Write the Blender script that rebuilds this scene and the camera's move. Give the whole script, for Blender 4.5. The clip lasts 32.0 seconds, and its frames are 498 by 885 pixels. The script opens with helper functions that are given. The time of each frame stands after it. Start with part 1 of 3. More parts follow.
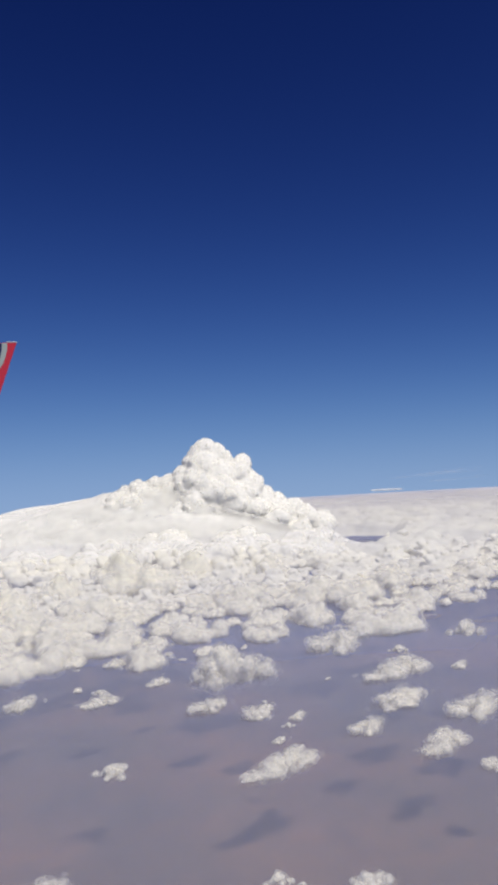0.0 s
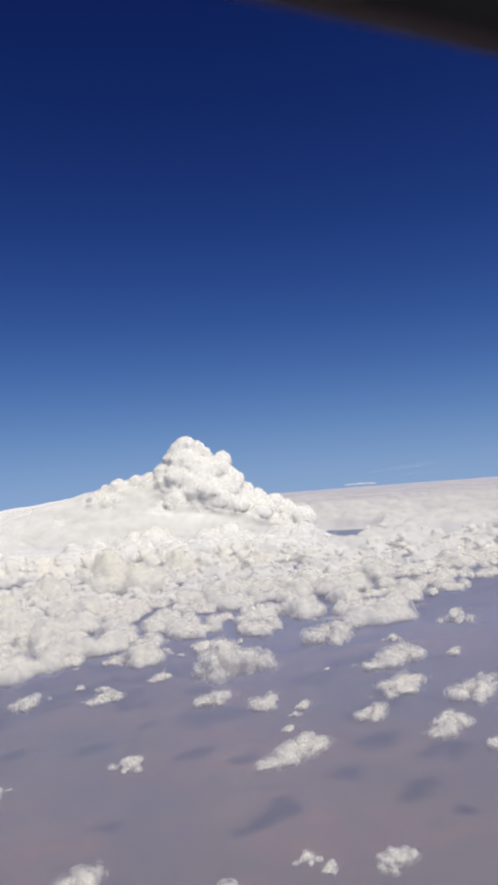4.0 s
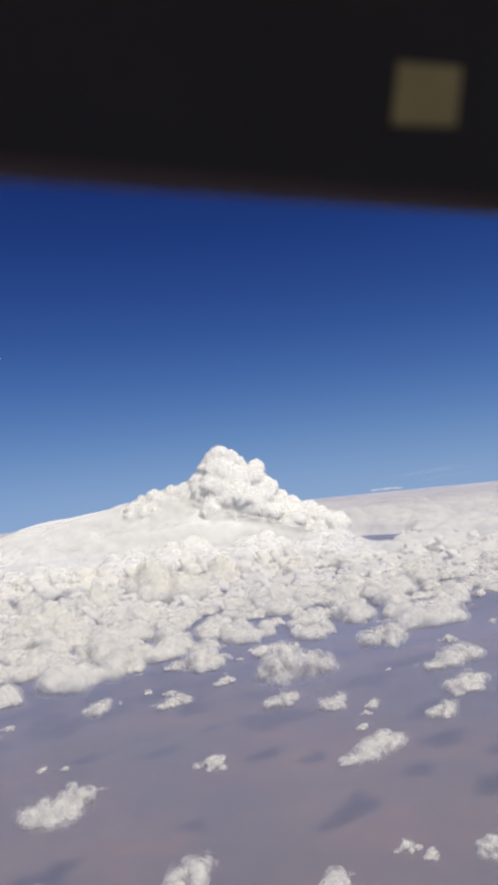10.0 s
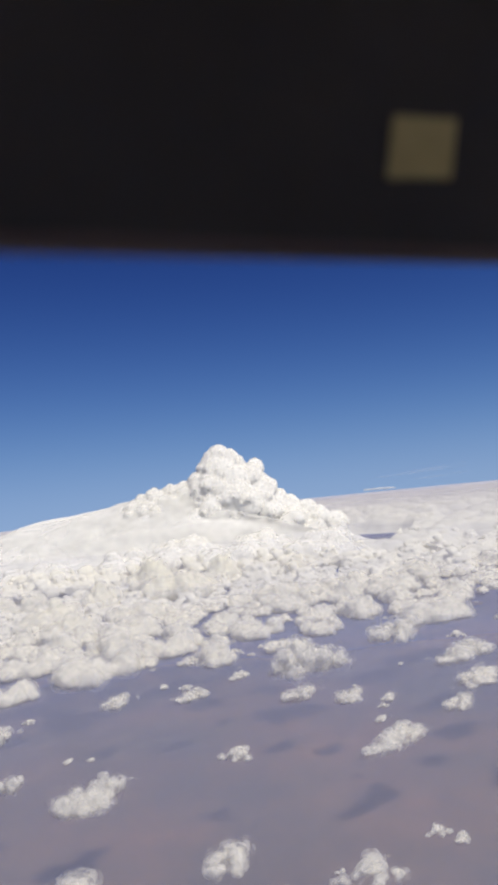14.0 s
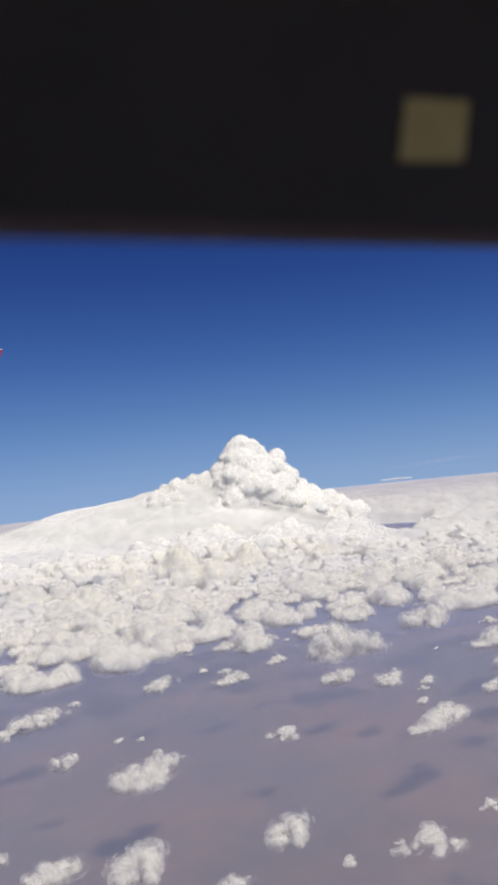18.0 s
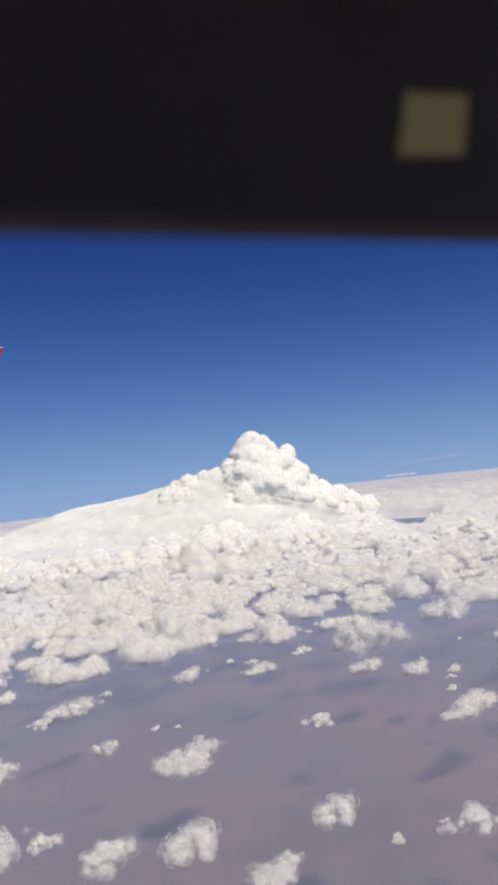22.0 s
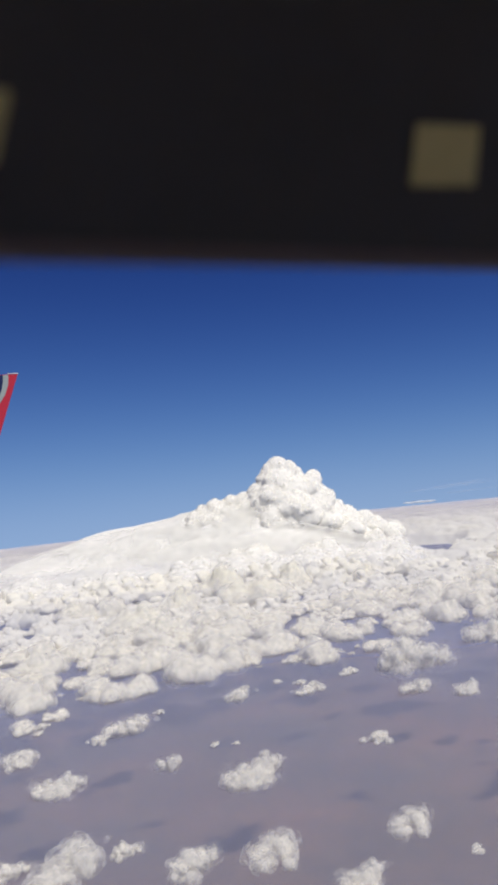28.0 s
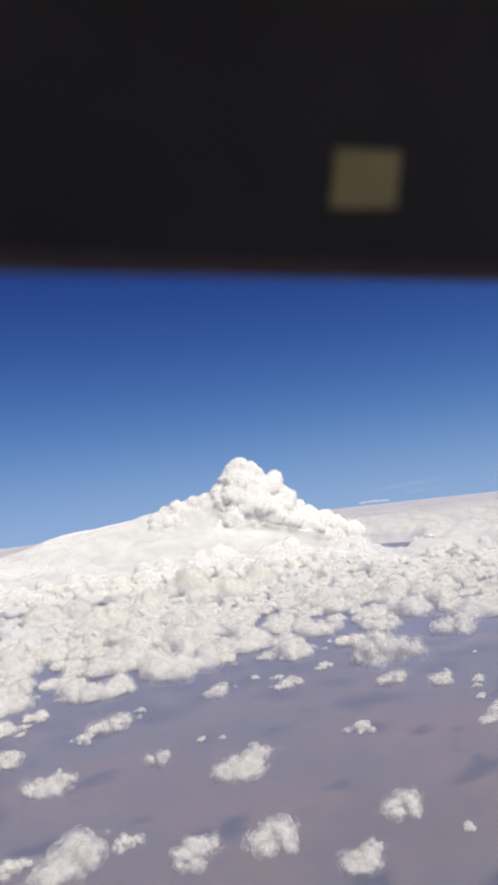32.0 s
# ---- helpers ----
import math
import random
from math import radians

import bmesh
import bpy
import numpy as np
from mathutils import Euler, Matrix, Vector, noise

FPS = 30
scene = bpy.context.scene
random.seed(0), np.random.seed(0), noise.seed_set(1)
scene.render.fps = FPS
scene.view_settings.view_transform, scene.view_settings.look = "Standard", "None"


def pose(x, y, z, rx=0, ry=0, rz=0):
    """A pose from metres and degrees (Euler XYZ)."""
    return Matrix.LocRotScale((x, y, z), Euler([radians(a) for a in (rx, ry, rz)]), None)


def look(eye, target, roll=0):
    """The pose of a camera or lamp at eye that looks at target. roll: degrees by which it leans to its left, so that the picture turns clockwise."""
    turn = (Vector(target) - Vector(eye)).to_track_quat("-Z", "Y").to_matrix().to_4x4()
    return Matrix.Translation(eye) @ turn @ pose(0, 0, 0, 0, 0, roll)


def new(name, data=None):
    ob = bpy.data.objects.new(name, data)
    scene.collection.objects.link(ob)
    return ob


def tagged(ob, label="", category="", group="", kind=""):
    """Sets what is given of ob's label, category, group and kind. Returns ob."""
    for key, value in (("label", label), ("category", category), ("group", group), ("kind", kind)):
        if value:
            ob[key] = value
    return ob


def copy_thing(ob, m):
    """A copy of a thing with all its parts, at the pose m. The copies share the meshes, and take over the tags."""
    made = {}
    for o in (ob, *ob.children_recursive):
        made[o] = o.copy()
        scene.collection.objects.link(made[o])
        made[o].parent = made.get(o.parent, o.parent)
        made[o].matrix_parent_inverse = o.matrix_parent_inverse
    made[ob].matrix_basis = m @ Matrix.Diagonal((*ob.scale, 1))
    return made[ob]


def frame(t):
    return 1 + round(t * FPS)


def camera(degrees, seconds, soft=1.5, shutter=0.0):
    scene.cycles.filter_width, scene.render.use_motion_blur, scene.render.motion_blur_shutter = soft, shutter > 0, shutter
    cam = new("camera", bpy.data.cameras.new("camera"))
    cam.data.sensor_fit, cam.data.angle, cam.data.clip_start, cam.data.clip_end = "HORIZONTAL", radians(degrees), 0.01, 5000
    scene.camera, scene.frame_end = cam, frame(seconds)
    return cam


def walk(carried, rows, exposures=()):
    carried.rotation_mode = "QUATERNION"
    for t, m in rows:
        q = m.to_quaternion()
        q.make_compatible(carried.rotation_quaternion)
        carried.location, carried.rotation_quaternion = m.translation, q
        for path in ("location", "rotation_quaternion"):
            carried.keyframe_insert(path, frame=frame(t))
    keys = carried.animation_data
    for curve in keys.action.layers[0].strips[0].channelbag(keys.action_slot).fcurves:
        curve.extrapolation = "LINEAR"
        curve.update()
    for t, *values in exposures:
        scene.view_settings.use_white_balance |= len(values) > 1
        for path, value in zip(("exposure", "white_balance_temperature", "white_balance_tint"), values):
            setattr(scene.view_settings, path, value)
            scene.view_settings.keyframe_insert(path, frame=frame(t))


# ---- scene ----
# One metre stands for one kilometre of landscape; the cabin and its shade are stretched along the camera's path, the
# winglet is enlarged.
# Ground datum z = 0, cumulus layer near z = 2, eye near z = 8.3, flight along -x.
cam = camera(35.2, 32.0, soft=3.6)
cam.data.dof.use_dof = True
cam.data.dof.focus_distance = 60.0
cam.data.dof.aperture_fstop = 7.6
SPEED = 0.23


def lift(x):
    """Height drift in the second half, fitted so that the sloping hem looks level to the camera."""
    return -0.014 * max(0.0, -2.9 - x)


# seconds, height, yaw, pitch, roll
ROWS = [
    (0, 8.2001, -25.15, 2.13, 3.47),
    (0.5, 8.2021, -25.16, 2.09, 3.60),
    (1, 8.2041, -25.34, 1.79, 4.05),
    (1.5, 8.2061, -25.18, 1.65, 4.27),
    (2, 8.2081, -25.27, 1.58, 4.54),
    (2.5, 8.2101, -24.91, 1.54, 4.52),
    (3, 8.2121, -25.50, 1.68, 4.83),
    (3.5, 8.2141, -27.03, 1.66, 4.33),
    (5.5, 8.2555, -27.55, 2.51, 5.07),
    (6, 8.2619, -27.04, 2.52, 5.47),
    (6.5, 8.2808, -25.90, 2.30, 5.85),
    (7, 8.2930, -25.92, 2.32, 6.21),
    (7.5, 8.2996, -26.04, 2.27, 6.06),
    (8, 8.3000, -26.06, 2.33, 6.10),
    (8.5, 8.2940, -25.62, 2.45, 6.45),
    (9, 8.2956, -25.74, 2.45, 6.38),
    (9.5, 8.2945, -25.95, 2.43, 6.24),
    (10, 8.2966, -25.98, 2.51, 6.05),
    (10.5, 8.2963, -26.15, 2.31, 6.26),
    (11, 8.2955, -26.04, 2.24, 6.25),
    (11.5, 8.2988, -25.85, 2.06, 6.37),
    (12, 8.3046, -25.61, 2.12, 6.36),
    (12.5, 8.3067, -25.93, 2.00, 6.42),
    (13, 8.3118, -25.59, 2.19, 6.26),
    (13.5, 8.3196, -26.50, 2.47, 6.03),
    (14, 8.3200, -26.79, 2.41, 5.93),
    (14.5, 8.3196, -26.13, 2.10, 6.28),
    (16.5, 8.3184, -25.77, 1.94, 6.13),
    (17, 8.3175, -25.78, 1.91, 6.04),
    (17.5, 8.3175, -25.91, 1.87, 6.12),
    (18, 8.3175, -25.90, 1.86, 6.04),
    (18.5, 8.3174, -25.96, 1.76, 6.13),
    (19, 8.3171, -26.00, 1.70, 6.14),
    (19.5, 8.3172, -26.01, 1.68, 6.15),
    (20, 8.3175, -25.85, 1.65, 6.16),
    (20.5, 8.3171, -25.98, 1.62, 6.15),
    (21, 8.3171, -26.07, 1.56, 6.22),
    (21.5, 8.3173, -25.90, 1.59, 6.22),
    (22, 8.3170, -25.86, 1.65, 6.26),
    (22.5, 8.3163, -25.75, 1.64, 6.27),
    (23, 8.3160, -25.66, 1.53, 6.49),
    (23.5, 8.3166, -25.78, 1.43, 6.49),
    (24, 8.3164, -25.77, 1.51, 6.42),
    (24.5, 8.3167, -25.82, 1.44, 6.39),
    (26.5, 8.3173, -25.58, 2.10, 6.04),
    (27, 8.3181, -24.64, 3.25, 5.25),
    (27.5, 8.3167, -24.66, 3.83, 5.67),
    (28, 8.3169, -25.01, 3.69, 5.89),
    (28.5, 8.3169, -25.32, 3.53, 5.97),
    (29, 8.3188, -29.17, 2.77, 7.29),
    (29.5, 8.3202, -33.69, 2.26, 7.61),
    (30, 8.3201, -31.73, 2.55, 8.25),
    (30.5, 8.3191, -30.43, 2.90, 7.59),
    (31, 8.3204, -30.21, 2.92, 7.45),
    (31.5, 8.3194, -27.97, 3.56, 6.39),
    (32, 8.3201, -28.51, 3.46, 6.54),
]
SWAY = [(28.0, 0.0), (28.5, 0.026), (29.0, 0.052), (29.5, 0.03), (30.0, 0.0), (31.0, 0.0)]      # camera shift along the window, in metres; keeps the gap between the shades out of view


def sway(t):
    return float(np.interp(t, [a for a, b in SWAY], [b for a, b in SWAY]))


walk(cam, [(t, pose(sway(t) - SPEED * t, 0.0, z + lift(0.13 - SPEED * t), 90 + pitch, roll, yaw)) for t, z, yaw, pitch, roll in ROWS],
     exposures=[(0.0, 0.0), (9.0, 0.0), (20.0, 0.05), (28.8, 0.06), (29.8, 0.14), (32.0, 0.14)])

# ---- light ----
SUN_ELEV, SUN_AZ = 60.0, 162.0          # azimuth clockwise from +y
world = bpy.data.worlds.new("sky")
scene.world = world
world.use_nodes = True
wn, wl = world.node_tree.nodes, world.node_tree.links
sky = wn.new("ShaderNodeTexSky")
sky.sky_type = 'NISHITA'
sky.sun_disc = False
sky.sun_elevation = radians(SUN_ELEV)
sky.sun_rotation = radians(SUN_AZ)
sky.altitude = 9000
sky.air_density = 1.0
sky.dust_density = 1.8
sky.ozone_density = 2.0
split, join = wn.new("ShaderNodeSeparateColor"), wn.new("ShaderNodeCombineColor")
wl.new(sky.outputs[0], split.inputs[0])
bearing, dip = wn.new("ShaderNodeTexCoord"), wn.new("ShaderNodeVectorMath")
dip.operation = 'MULTIPLY_ADD'
dip.inputs[1].default_value = (1, 1, 0.775)
dip.inputs[2].default_value = (0, 0, 0.0338)           # the horizon lies lower from this height
wl.new(bearing.outputs["Generated"], dip.inputs[0])
wl.new(dip.outputs[0], sky.inputs["Vector"])
for k, (least, rise, power) in enumerate(((0.36, 2.05, -2.6), (0.235, 2.85, -2.4), (0.135, 2.08, -1.95))):     # the deep blue of thin air over a hazy rim
    p, g, q = wn.new("ShaderNodeMath"), wn.new("ShaderNodeMath"), wn.new("ShaderNodeMath")
    p.operation, g.operation, q.operation = 'POWER', 'MULTIPLY_ADD', 'DIVIDE'
    p.inputs[1].default_value, g.inputs[1].default_value, g.inputs[2].default_value, q.inputs[0].default_value = power, rise, least, 1.0
    wl.new(split.outputs[k], p.inputs[0])
    wl.new(p.outputs[0], g.inputs[0])
    wl.new(g.outputs[0], q.inputs[1])
    wl.new(q.outputs[0], join.inputs[k])
wl.new(join.outputs[0], wn["Background"].inputs[0])
wn["Background"].inputs[1].default_value = 0.1
sun = new("sun", bpy.data.lights.new("sun", 'SUN'))
sun.data.energy = 3.75
sun.data.angle = radians(10.0)       # light spread by thin high haze
sun.data.color = (1.0, 0.945, 0.835)
sa, se = radians(SUN_AZ), radians(SUN_ELEV)
sun_dir = Vector((math.sin(sa) * math.cos(se), math.cos(sa) * math.cos(se), math.sin(se)))
sun.matrix_world = look(sun_dir * 30 + Vector((0, 0, 8)), (0, 0, 8))
scene.view_settings.exposure = 0.0
scene.cycles.max_bounces, scene.cycles.diffuse_bounces, scene.cycles.transparent_max_bounces = 16, 12, 48     # light wanders far in white vapour


# ---- materials ----
def material(name, color, rough=0.8, metal=0.0, spec=0.5):
    m = bpy.data.materials.new(name)
    m.use_nodes = True
    b = m.node_tree.nodes["Principled BSDF"]
    b.inputs["Base Color"].default_value = (*color, 1)
    b.inputs["Roughness"].default_value = rough
    b.inputs["Metallic"].default_value = metal
    b.inputs["Specular IOR Level"].default_value = spec
    return m, m.node_tree.nodes, m.node_tree.links, b


def noise_node(nodes, links, coord, scale, detail=4.0, rough=0.55):
    n = nodes.new("ShaderNodeTexNoise")
    n.inputs["Scale"].default_value = scale
    n.inputs["Detail"].default_value = detail
    n.inputs["Roughness"].default_value = rough
    links.new(coord, n.inputs["Vector"])
    return n.outputs["Fac"]


def ramp_node(nodes, links, fac, stops):
    r = nodes.new("ShaderNodeValToRGB")
    while len(r.color_ramp.elements) < len(stops):
        r.color_ramp.elements.new(0.5)
    for e, (p, c) in zip(r.color_ramp.elements, stops):
        e.position, e.color = p, (*c, 1)
    links.new(fac, r.inputs[0])
    return r.outputs[0]


def place_coord(nodes):
    return nodes.new("ShaderNodeNewGeometry").outputs["Position"]


def cloud_material(name, thin, thick, scale, grain, bump_dist, forward, hue=None, wrap=0.35, span=(0.36, 0.64), fine=3.0):
    """White vapour that scatters light forward and back; thin and thick are the least and greatest opacity of one layer."""
    hue = hue or PURE
    m, n, l, b = material(name, hue, 1.0, spec=0.0)
    p = place_coord(n)
    bump = n.new("ShaderNodeBump")
    bump.inputs["Strength"].default_value = 0.45
    bump.inputs["Distance"].default_value = bump_dist
    l.new(noise_node(n, l, p, grain, 4.0, 0.5), bump.inputs["Height"])
    tint = ramp_node(n, l, noise_node(n, l, p, scale * 0.3, 2.0), [(0.35, tuple(c * 0.975 for c in hue)), (0.65, hue)])
    l.new(tint, b.inputs["Base Color"])
    bend, unit = n.new("ShaderNodeVectorMath"), n.new("ShaderNodeVectorMath")      # vapour shades softer than a solid
    bend.operation, unit.operation = 'MULTIPLY_ADD', 'NORMALIZE'
    bend.inputs[1].default_value = (1 - wrap,) * 3
    bend.inputs[2].default_value = (0, -0.3 * wrap, 0.95 * wrap)
    l.new(bump.outputs[0], bend.inputs[0])
    l.new(bend.outputs[0], unit.inputs[0])
    l.new(unit.outputs[0], b.inputs["Normal"])
    ahead = n.new("ShaderNodeBsdfTranslucent")
    l.new(tint, ahead.inputs["Color"])
    soft = n.new("ShaderNodeMixShader")
    soft.inputs[0].default_value = forward
    l.new(b.outputs[0], soft.inputs[1])
    l.new(ahead.outputs[0], soft.inputs[2])
    out = n["Material Output"]
    l.new(soft.outputs[0], out.inputs["Surface"])
    if thin < 1:
        clear = n.new("ShaderNodeBsdfTransparent")
        mix = n.new("ShaderNodeMixShader")
        l.new(ramp_node(n, l, noise_node(n, l, p, scale, fine, 0.55), [(span[0], (thin,) * 3), (span[1], (thick,) * 3)]), mix.inputs[0])
        l.new(clear.outputs[0], mix.inputs[1])
        l.new(soft.outputs[0], mix.inputs[2])
        l.new(mix.outputs[0], out.inputs["Surface"])
    return m


PURE = (0.985, 0.968, 0.895)
CLOUD = cloud_material("cloud", 0.85, 0.98, 1.6, 3.0, 0.02, 0.25, wrap=0.16)
SKIN = cloud_material("cloud_skin", 0.35, 0.65, 2.0, 3.0, 0.015, 0.30, wrap=0.25, fine=2.5)
WISP = cloud_material("cloud_fringe", 0.0, 0.46, 4.4, 3.0, 0.01, 0.33, wrap=0.5, span=(0.40, 0.62), fine=5.0)
VEIL = cloud_material("cloud_veil", 0.0, 0.34, 3.6, 3.0, 0.01, 0.35, wrap=0.5, span=(0.50, 0.68), fine=5.0)
HAZY = cloud_material("cloud_soft_edge", 0.05, 0.34, 1.6, 2.0, 0.01, 0.33, wrap=0.4, span=(0.38, 0.64), fine=2.5)
CROWD = cloud_material("cloud_crowd", 0.75, 0.95, 1.0, 1.8, 0.03, 0.22, wrap=0.16)
DENSE = cloud_material("cloud_dense", 1.0, 1.0, 0.8, 2.6, 0.03, 0.20, (0.92, 0.914, 0.90), 0.62)
STRATUS = cloud_material("cloud_stratus", 1.0, 1.0, 0.3, 0.5, 0.05, 0.20, (0.95, 0.945, 0.935), 0.22)
MIST = cloud_material("cloud_mist", 0.12, 0.50, 0.35, 0.6, 0.01, 0.30, (0.95, 0.945, 0.93), 0.45, fine=2.0)
CIRRUS = cloud_material("cloud_cirrus", 0.0, 0.13, 0.035, 0.1, 0.01, 0.40, (0.93, 0.94, 0.96), 0.5, span=(0.42, 0.72), fine=4.0)
DECK = cloud_material("cloud_deck", 1.0, 1.0, 1.0, 1.6, 0.08, 0.30)
dense = DENSE.node_tree.nodes["Principled BSDF"]
dense.inputs["Subsurface Weight"].default_value = 1.0
dense.inputs["Subsurface Radius"].default_value = (1.0, 1.0, 1.0)
dense.inputs["Subsurface Scale"].default_value = 1.4


def ground_material():
    m, n, l, b = material("dry_land", (0.2, 0.17, 0.18), 0.55, spec=0.9)
    p = place_coord(n)
    wide = ramp_node(n, l, noise_node(n, l, p, 0.16, 6.0, 0.6), [(0.35, (0.102, 0.089, 0.072)), (0.5, (0.165, 0.112, 0.072)), (0.66, (0.245, 0.135, 0.074))])
    fields = ramp_node(n, l, noise_node(n, l, p, 1.7, 8.0, 0.65), [(0.3, (0.74, 0.76, 0.82)), (0.7, (1.18, 1.12, 1.06))])
    mix = n.new("ShaderNodeMix")
    mix.data_type, mix.blend_type = 'RGBA', 'MULTIPLY'
    mix.inputs["Factor"].default_value = 1.0
    l.new(wide, mix.inputs["A"])
    l.new(fields, mix.inputs["B"])
    l.new(mix.outputs["Result"], b.inputs["Base Color"])
    # coat added to mirror blue sky over the brown land, imitating air haze
    b.inputs["Coat Weight"].default_value = 1.0
    b.inputs["Coat IOR"].default_value = 1.9
    b.inputs["Coat Roughness"].default_value = 0.45
    return m


LAND = ground_material()


def haze_sheet_material(name, amount, color, near=1.0, start=11.0, end=30.0):
    """See-through blue sheet that scatters a small share of the light, standing in for air haze."""
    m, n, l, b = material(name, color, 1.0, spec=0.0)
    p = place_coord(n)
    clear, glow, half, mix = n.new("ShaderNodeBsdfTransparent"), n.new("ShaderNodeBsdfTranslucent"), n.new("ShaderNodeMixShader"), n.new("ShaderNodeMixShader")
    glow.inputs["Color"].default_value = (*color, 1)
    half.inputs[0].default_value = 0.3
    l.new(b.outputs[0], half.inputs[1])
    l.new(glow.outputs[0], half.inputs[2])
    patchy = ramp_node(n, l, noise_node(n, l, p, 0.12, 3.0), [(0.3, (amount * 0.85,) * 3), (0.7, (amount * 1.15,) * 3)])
    reach, growth, dense = n.new("ShaderNodeVectorMath"), n.new("ShaderNodeMapRange"), n.new("ShaderNodeMath")
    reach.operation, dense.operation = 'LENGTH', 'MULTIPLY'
    for k, value in ((1, start), (2, end), (3, near), (4, 1.0)):          # opacity grows with distance, imitating a longer path through air
        growth.inputs[k].default_value = value
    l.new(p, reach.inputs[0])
    l.new(reach.outputs["Value"], growth.inputs[0])
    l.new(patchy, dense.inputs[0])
    l.new(growth.outputs[0], dense.inputs[1])
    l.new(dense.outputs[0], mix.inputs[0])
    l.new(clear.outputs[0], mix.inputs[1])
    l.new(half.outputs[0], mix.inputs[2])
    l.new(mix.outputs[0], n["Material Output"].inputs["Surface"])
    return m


HAZE_SHEET = haze_sheet_material("air_haze_sheet", 0.08, (0.62, 0.65, 0.88))
LOW_HAZE_SHEET = haze_sheet_material("low_air_haze_sheet", 0.40, (0.42, 0.49, 0.84), 0.09, 12.0, 30.0)


FAR_HAZE_SHEET = haze_sheet_material("far_air_haze_sheet", 0.60, (0.74, 0.73, 0.82), 0.0, 52.0, 170.0)


def plain(name, color, rough, scale, amount, metal=0.0, spec=0.4):
    m, n, l, b = material(name, color, rough, metal, spec)
    p = place_coord(n)
    lo, hi = tuple(c * (1 - amount) for c in color), tuple(min(1, c * (1 + amount)) for c in color)
    l.new(ramp_node(n, l, noise_node(n, l, p, scale, 5.0), [(0.3, lo), (0.7, hi)]), b.inputs["Base Color"])
    bump = n.new("ShaderNodeBump")
    bump.inputs["Strength"].default_value = 0.15
    bump.inputs["Distance"].default_value = 0.0005
    l.new(noise_node(n, l, p, scale * 20, 2.0), bump.inputs["Height"])
    l.new(bump.outputs[0], b.inputs["Normal"])
    return m


SHADE = plain("shade_plastic", (0.057, 0.053, 0.052), 0.7, 9.0, 0.15)
# brown stands in for sunlight scattered along the shade's lower edge
HEM = plain("hem_sunlight_brown", (0.13, 0.10, 0.095), 0.7, 9.0, 0.1)
FRAME = plain("window_frame_grey", (0.42, 0.43, 0.46), 0.6, 20.0, 0.08)
LABEL = plain("label_paper", (0.62, 0.52, 0.24), 0.8, 60.0, 0.08)
# unseen cabin surfaces, pale enough to bounce warm light onto the shade
PANEL = plain("cabin_panel", (0.78, 0.74, 0.66), 0.7, 5.0, 0.06)
CARPET = plain("cabin_carpet", (0.32, 0.27, 0.20), 0.95, 40.0, 0.3)
RED = plain("winglet_red", (0.62, 0.035, 0.06), 0.35, 3.0, 0.06)
NAVY = plain("winglet_navy", (0.02, 0.03, 0.10), 0.35, 3.0, 0.08)
SILVER = plain("winglet_silver", (0.42, 0.46, 0.44), 0.35, 3.0, 0.05)
WHITE = plain("cap_white", (0.85, 0.85, 0.85), 0.2, 3.0, 0.03)


# ---- mesh helpers ----
def part(name, bm, mat, parent=None, label=""):
    me = bpy.data.meshes.new(name)
    bm.to_mesh(me)
    bm.free()
    return dress(name, me, mat, parent, label)


def dress(name, me, mat, parent=None, label=""):
    me.materials.append(mat)
    ob = new(name, me)
    if parent:
        ob.parent = parent
    if label:
        ob["label"] = label
    return ob


def box(x0, x1, y0, y1, z0, z1, bevel=0.0):
    bm = bmesh.new()
    bmesh.ops.create_cube(bm, size=1.0)
    for v in bm.verts:
        v.co = Vector((x0 + (v.co.x + 0.5) * (x1 - x0), y0 + (v.co.y + 0.5) * (y1 - y0), z0 + (v.co.z + 0.5) * (z1 - z0)))
    if bevel:
        bmesh.ops.bevel(bm, geom=bm.edges[:], offset=bevel, segments=3, affect='EDGES', profile=0.5)
    return bm


def array_mesh(name, verts, faces, smooth=True):
    me = bpy.data.meshes.new(name)
    k = faces.shape[1]
    me.vertices.add(len(verts))
    me.vertices.foreach_set("co", np.ascontiguousarray(verts, dtype=np.float32).ravel())
    me.loops.add(faces.size)
    me.loops.foreach_set("vertex_index", np.ascontiguousarray(faces, dtype=np.int32).ravel())
    me.polygons.add(len(faces))
    me.polygons.foreach_set("loop_start", np.arange(0, faces.size, k, dtype=np.int32))
    me.update(calc_edges=True)
    if smooth:
        me.polygons.foreach_set("use_smooth", np.ones(len(faces), dtype=bool))
    me.update()
    return me


# ---- noise on arrays ----
def hashed(i, j, k, s):
    n = (i * 374761393 + j * 668265263 + k * 2147483647 + s * 144665) & 0xFFFFFFFF
    n = ((n ^ (n >> 13)) * 1274126177) & 0xFFFFFFFF
    n = ((n ^ (n >> 15)) * 2246822519) & 0xFFFFFFFF
    return ((n ^ (n >> 16)) & 0xFFFF) / 65535.0


def cells(p, s=0):
    """Distance to the nearest scattered point, about 0 to 1."""
    base = np.floor(p).astype(np.int64)
    best = np.full(len(p), 9.0)
    for dx in (-1, 0, 1):
        for dy in (-1, 0, 1):
            for dz in (-1, 0, 1):
                c = base + (dx, dy, dz)
                q = np.stack([hashed(c[:, 0], c[:, 1], c[:, 2], s + m) for m in (1, 2, 3)], -1) * 0.8 + 0.1
                best = np.minimum(best, ((c + q - p) ** 2).sum(1))
    return np.sqrt(best)


